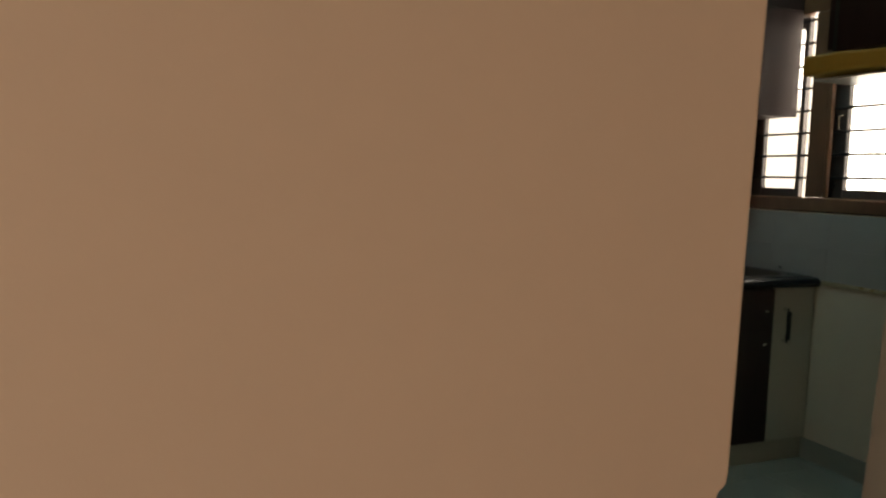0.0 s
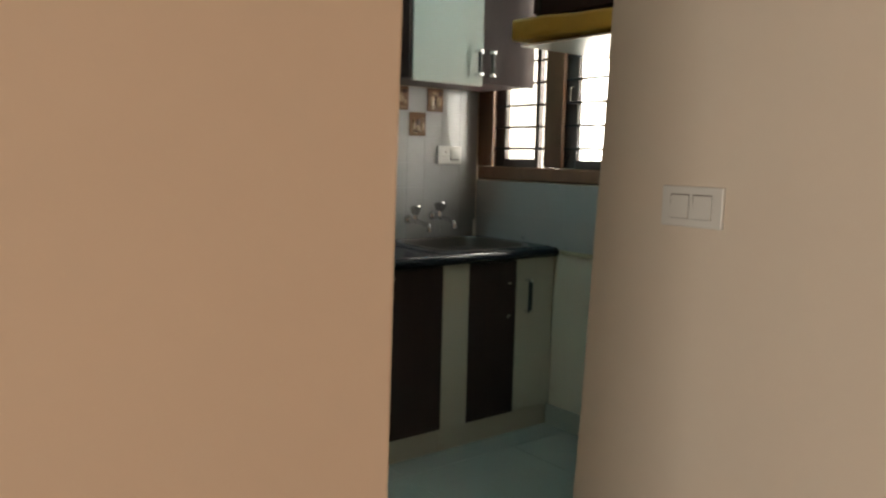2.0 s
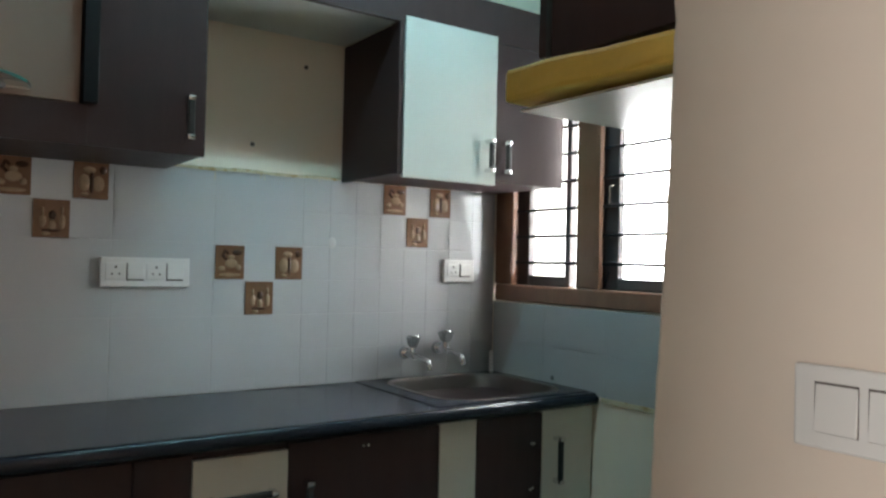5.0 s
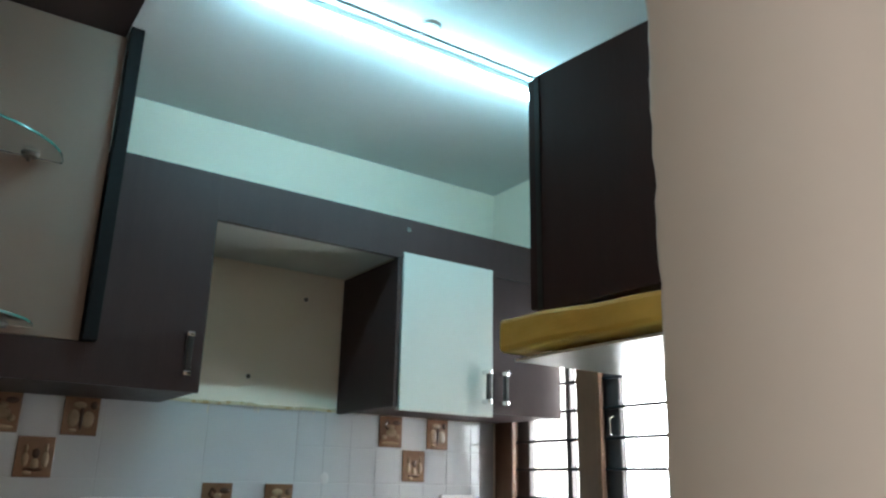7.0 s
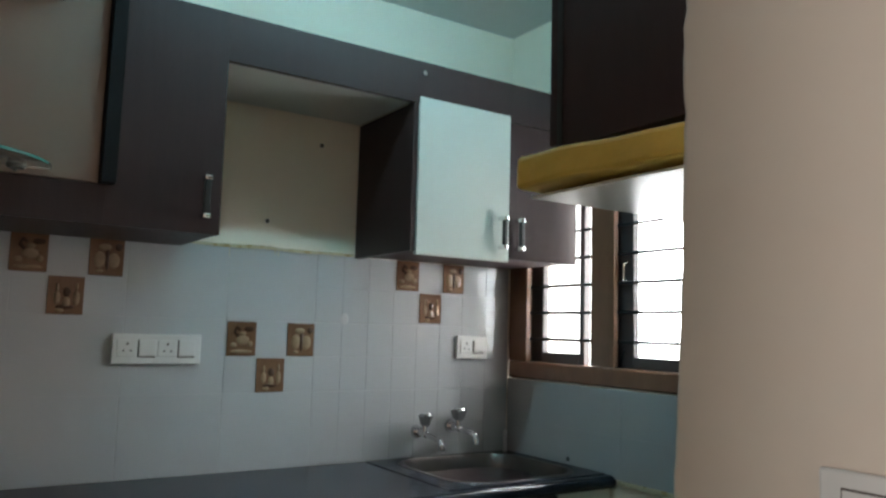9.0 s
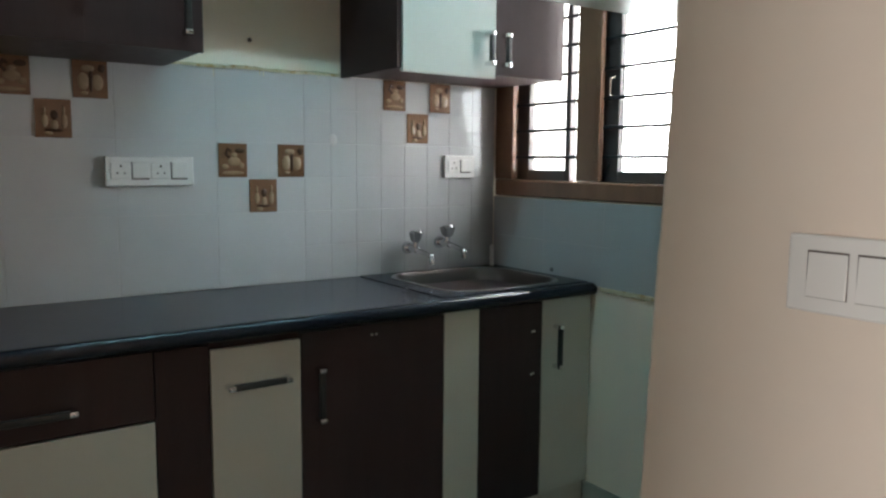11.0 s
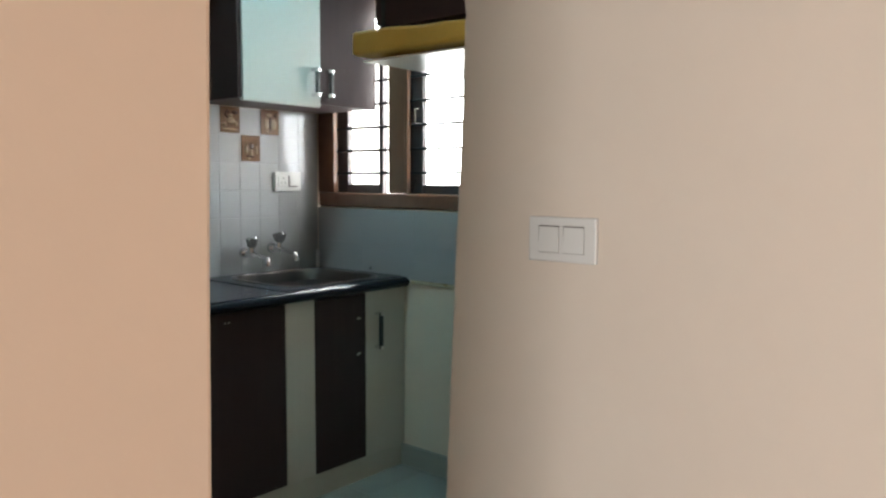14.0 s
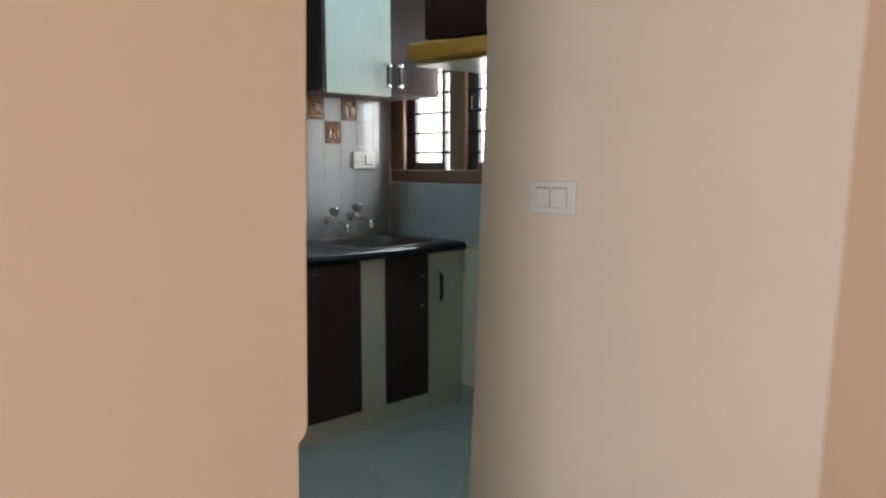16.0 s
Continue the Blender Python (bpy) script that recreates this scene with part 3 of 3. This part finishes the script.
tagged(new("pipe_stub", mesh_of("pipe_stub", bm, PLASTIC, True)), "short white pipe stub in the worktop corner", "pipe")


# ---- switches and sockets ----
def socket_plate(x0, x1, z0, z1, modules):
    """A white plate on the tiled wall: modules of 'socket' or 'switch'."""
    y = WALL_Y - 0.002
    t = thing("wall_socket", ((x0 + x1) / 2, y, z0), "white plastic socket and switch plate on the tiles", "socket", "kitchen sockets")
    part("plate", box(x0, x1, y - 0.014, y, z0, z1, bevel=0.003, seg=2), PLASTIC, t)
    m = (x1 - x0 - 0.03) / len(modules)
    for k, kind in enumerate(modules):
        a, c = x0 + 0.015 + k * m, x0 + 0.015 + (k + 1) * m
        za, zc = z0 + 0.022, z1 - 0.018
        if kind == "switch":
            part("gap", box(a + 0.001, c - 0.006, y - 0.0148, y - 0.0135, za - 0.002, zc), SLOT, t)
            part("rocker", box(a + 0.004, c - 0.006, y - 0.020, y - 0.014, za + 0.003, zc, bevel=0.002, seg=2), PLASTIC, t)
        else:
            s = part("socket_face", box(a, c - 0.002, y - 0.017, y - 0.0138, za, zc, bevel=0.002), PLASTIC, t)
            mx, mz = (a + c) / 2, (za + zc) / 2
            for hx, hz, r in ((0, 0.014, 0.0042), (-0.011, -0.008, 0.0034), (0.011, -0.008, 0.0034)):
                ob = new("pin_hole", mesh_of("pin_hole", rod(bmesh.new(), (mx + hx, y - 0.0165, mz + hz), (mx + hx, y - 0.0178, mz + hz), r, n=10), SLOT))
                ob.parent = s


socket_plate(1.562, 1.840, 1.247, 1.342, ["socket", "switch", "socket", "switch"])
socket_plate(2.872, 3.026, 1.268, 1.360, ["socket", "switch"])

sw = thing("light_switch", (SW_X, 0.8335, 1.169), "white double light switch on the cream wall", "switch")
part("plate", box(SW_X - 0.009, SW_X + 0.001, 0.760, 0.907, 1.169, 1.254, bevel=0.003, seg=2), PLASTIC, sw)
for y0 in (0.785, 0.839):
    part("gap", box(SW_X - 0.0096, SW_X - 0.008, y0, y0 + 0.045, 1.186, 1.2375), SLOT, sw)
    bm = box(SW_X - 0.0125, SW_X - 0.009, y0 + 0.0008, y0 + 0.0442, 1.1868, 1.2358, bevel=0.001, seg=2)
    for v in bm.verts:
        if v.co.x < SW_X - 0.010:
            v.co.x += 0.0028 * (v.co.z - 1.1868) / 0.049
    part("rocker", bm, PLASTIC, sw)


# ---- wall units ----
UB = UP_Y + 0.018
left = thing("wall_cabinet", (1.1, 2.85, 1.635), "dark brown wall cabinet with an open display end", "cabinet")
part("body", box(0.45, 1.757, UB + 0.001, 3.045, 1.637, 2.298, bevel=0.001), LAMINATE, left)
d = part("door", box(1.4488, 1.759, UP_Y, UB, 1.635, 2.302), LAMINATE, left)
handle(d, 1.710, 1.738, UP_Y, 0.110, True)
part("rail", box(0.45, 1.4486, UP_Y, UB, 1.635, 1.744), LAMINATE, left)
part("display_back", box(0.45, 1.429, UP_Y + 0.004, UB, 1.746, 2.664, bevel=0.001), BEIGE, left, "beige display panel")
part("edge_strip", box(1.432, 1.470, UP_Y - 0.030, UB, 1.746, 2.687, bevel=0.002), EDGE_BLACK, left, "black edge strip")
part("top_board", box(0.45, 1.4255, UP_Y - 0.36, UB, 2.665, 2.688, bevel=0.002), LAMINATE, left)


def glass_shelf(z):
    """A rounded glass shelf on the display panel."""
    bm = bmesh.new()
    a, b, cx = 0.36, 0.27, 0.955
    pts = [(cx - 0.35, UP_Y + 0.003)] + [(cx - 0.35, UP_Y - b)] + [(cx + a * math.sin(radians(q)), UP_Y + 0.003 - b * math.cos(radians(q))) for q in range(0, 91, 6)]
    lo = [bm.verts.new((x, y, z)) for x, y in pts]
    hi = [bm.verts.new((x, y, z + 0.008)) for x, y in pts]
    n = len(pts)
    for i in range(n):
        bm.faces.new((lo[i], lo[(i + 1) % n], hi[(i + 1) % n], hi[i]))
    bm.faces.new(lo[::-1])
    bm.faces.new(hi)
    g = part("glass_shelf", bm, SHELF_GLASS, left, "rounded glass shelf with a green edge")
    e = bmesh.new()
    prev = None
    for x, y in pts[1:]:
        out = Vector((x - cx, y - UP_Y, 0)).normalized() * 0.0012
        ring = [e.verts.new((x + k * out.x, y + k * out.y, z + h)) for k, h in ((0.1, 0.0006), (1, 0.0006), (1, 0.0074), (0.1, 0.0074))]
        if prev:
            for i in range(4):
                e.faces.new((prev[i], prev[(i + 1) % 4], ring[(i + 1) % 4], ring[i]))
        else:
            e.faces.new(ring[::-1])
        prev = ring
    e.faces.new(prev)
    rim = new("glass_edge", mesh_of("glass_edge", e, GLASS_EDGE, True))
    rim.parent = g
    f = bmesh.new()
    rod(f, (1.235, UP_Y - 0.030, z - 0.011), (1.235, UP_Y - 0.030, z - 0.0005), 0.020, 0.024, n=20)
    rod(f, (1.235, UP_Y + 0.003, z - 0.007), (1.235, UP_Y - 0.030, z - 0.007), 0.007, n=10)
    ob = new("shelf_clip", mesh_of("shelf_clip", f, STEEL, True))
    ob.parent = g


glass_shelf(2.222)
glass_shelf(1.764)

fascia = thing("cabinet_pelmet", (2.3, 2.7, 2.155), "long dark brown fascia above the wall cabinets", "pelmet")
part("board", box(1.7593, 3.150, UP_Y, UB, 2.155, 2.302), LAMINATE, fascia)
part("niche_roof", box(1.76, 2.399, UB + 0.001, 3.046, 2.158, 2.176), PALE, fascia, "pale board roofing the open niche")
part("top", box(1.76, 3.150, UB + 0.001, 3.046, 2.283, 2.300), LAMINATE, fascia)
part("knob_mark", rod(bmesh.new(), (2.437, UP_Y + 0.001, 2.262), (2.437, UP_Y - 0.003, 2.262), 0.008, n=12), CHROME, fascia, "", True)

right = thing("wall_cabinet", (2.78, 2.85, 1.64), "wall cabinet with one pale and one dark door", "cabinet")
part("side", box(2.400, 2.419, UP_Y + 0.001, 3.046, 1.642, 2.154, bevel=0.001), LAMINATE, right)
part("body", box(2.420, 3.150, UB + 0.001, 3.046, 1.650, 2.154, bevel=0.001), LAMINATE, right)
d = part("door", box(2.4205, 2.814, UP_Y - 0.004, UB, 1.633, 2.177, bevel=0.0015), PALE, right, "pale grey-white door")
handle(d, 2.772, 1.735, UP_Y - 0.004, 0.104, True)
d = part("door", box(2.8165, 3.150, UP_Y, UB, 1.646, 2.1535, bevel=0.0015), LAMINATE, right, "dark door")
handle(d, 2.852, 1.735, UP_Y, 0.104, True)

for x, z in ((2.055, 1.752), (2.252, 2.058)):
    bm = bmesh.new()
    rod(bm, (x, WALL_Y + 0.012, z), (x, WALL_Y + 0.006, z), 0.008, 0.006, 10)
    tagged(new("wall_plug", mesh_of("wall_plug", bm, SLOT, True)), "small dark wall plug in the niche", "plug")


bm = bmesh.new()
rod(bm, (WIN_X - 0.010, 2.667, 0.908), (WIN_X - 0.017, 2.667, 0.908), 0.009, 0.006, 12)
tagged(new("wall_plug", mesh_of("wall_plug", bm, GREY_CAP, True)), "small grey plug in the tiles under the window", "plug")

# ---- painted slab and the loft cabinet over it ----
slab = prism([(1.880, 1.428), (1.876, 1.062), (3.148, 1.062), (3.148, 1.428)], 1.592, 1.644)
bmesh.ops.bevel(slab, geom=list(slab.edges), offset=0.008, segments=2, affect="EDGES", profile=0.5)
bmesh.ops.subdivide_edges(slab, edges=[e for e in slab.edges if e.calc_length() > 0.04], cuts=24, use_grid_fill=True)
bmesh.ops.subdivide_edges(slab, edges=[e for e in slab.edges if 0.02 < abs(e.verts[0].co.z - e.verts[1].co.z)], cuts=5, use_grid_fill=True)
for v in slab.verts:
    v.co.z += (0.045 if v.co.z > 1.618 else 0.0) * (v.co.y - 1.25) + (0.017 if v.co.z > 1.618 else 0.020) + noise.noise(v.co * 8 + Vector((5, 1, 2))) * 0.004
    v.co.x += noise.noise(v.co * 11) * 0.004 + noise.noise(v.co * 33) * 0.0018
    v.co.y += noise.noise(v.co * 13 + Vector((2, 7, 1))) * 0.004
slab_ob = setting("loft_slab", slab, YELLOW, "rough concrete shelf slab with yellow painted edge", "shelf")
sof = prism([(1.905, 1.412), (1.905, 1.10), (3.146, 1.10), (3.146, 1.412)], 1.586, 1.590)
for v in sof.verts:
    v.co.z += 0.013
part("soffit", sof, SOFFIT, slab_ob, "smooth pale underside")

loft = thing("loft_cabinet", (2.5, 1.25, 1.67), "dark brown cabinet standing on the yellow slab", "cabinet")
bm = box(1.898, 3.146, 1.085, 1.346, 1.668, 2.070, bevel=0.001)
for v in bm.verts:
    if v.co.z > 2.0:
        v.co.z += 0.085 * (v.co.y - 1.085)
part("body", bm, LAMINATE, loft)
for k in range(3):
    x0 = 1.900 + 0.4152 * k
    part("door", box(x0, x0 + 0.4135, 1.3465, 1.366, 1.676, 2.091, bevel=0.0015), LAMINATE, loft)
part("edge_strip", box(1.8965, 1.8985, 1.333, 1.345, 1.672, 2.088), BLACK, loft)

# ---- ceiling tube ----
lamp = thing("tube_light", (2.19, 2.178, CEIL), "lit white fluorescent tube on a slim ceiling batten", "light")
part("batten", box(1.56, 2.82, 2.164, 2.192, CEIL - 0.024, CEIL - 0.001, bevel=0.003), PLASTIC, lamp)
part("tube", rod(bmesh.new(), (1.585, 2.176, CEIL - 0.046), (2.785, 2.176, CEIL - 0.046), 0.013, n=16), TUBE, lamp, "glowing tube", True)
for x in (1.565, 2.786):
    part("lamp_holder", box(x, x + 0.02, 2.160, 2.196, CEIL - 0.062, CEIL - 0.025, bevel=0.003), PLASTIC, lamp)
cable = bmesh.new()
rod(cable, (1.0, 2.132, CEIL - 0.0035), (2.90, 2.132, CEIL - 0.0035), 0.0035, n=8)
cord = tagged(new("ceiling_cable", mesh_of("ceiling_cable", cable, GREY_CAP, True)), "thin grey cable run along the ceiling", "cable")
bm = bmesh.new()
rod(bm, (2.15, 2.085, CEIL - 0.008), (2.15, 2.085, CEIL - 0.001), 0.028, 0.034, 20)
tagged(new("ceiling_rose", mesh_of("ceiling_rose", bm, PLASTIC, True)), "small round white junction cover on the ceiling", "junction box")

# ---- floor tiles ----
ft = mesh_of("floor_tile", box(0, 0.597, 0, 0.597, -0.006, 0.0, bevel=0.0012), FLOOR)
floor_ob = bpy.data.objects["floor"]
for i in range(13):
    for j in range(12):
        t = new("tile", ft)
        t.parent = floor_ob
        t.location = (-2.6 + 0.6 * i, -3.55 + 0.6 * j - 0.12, 0)
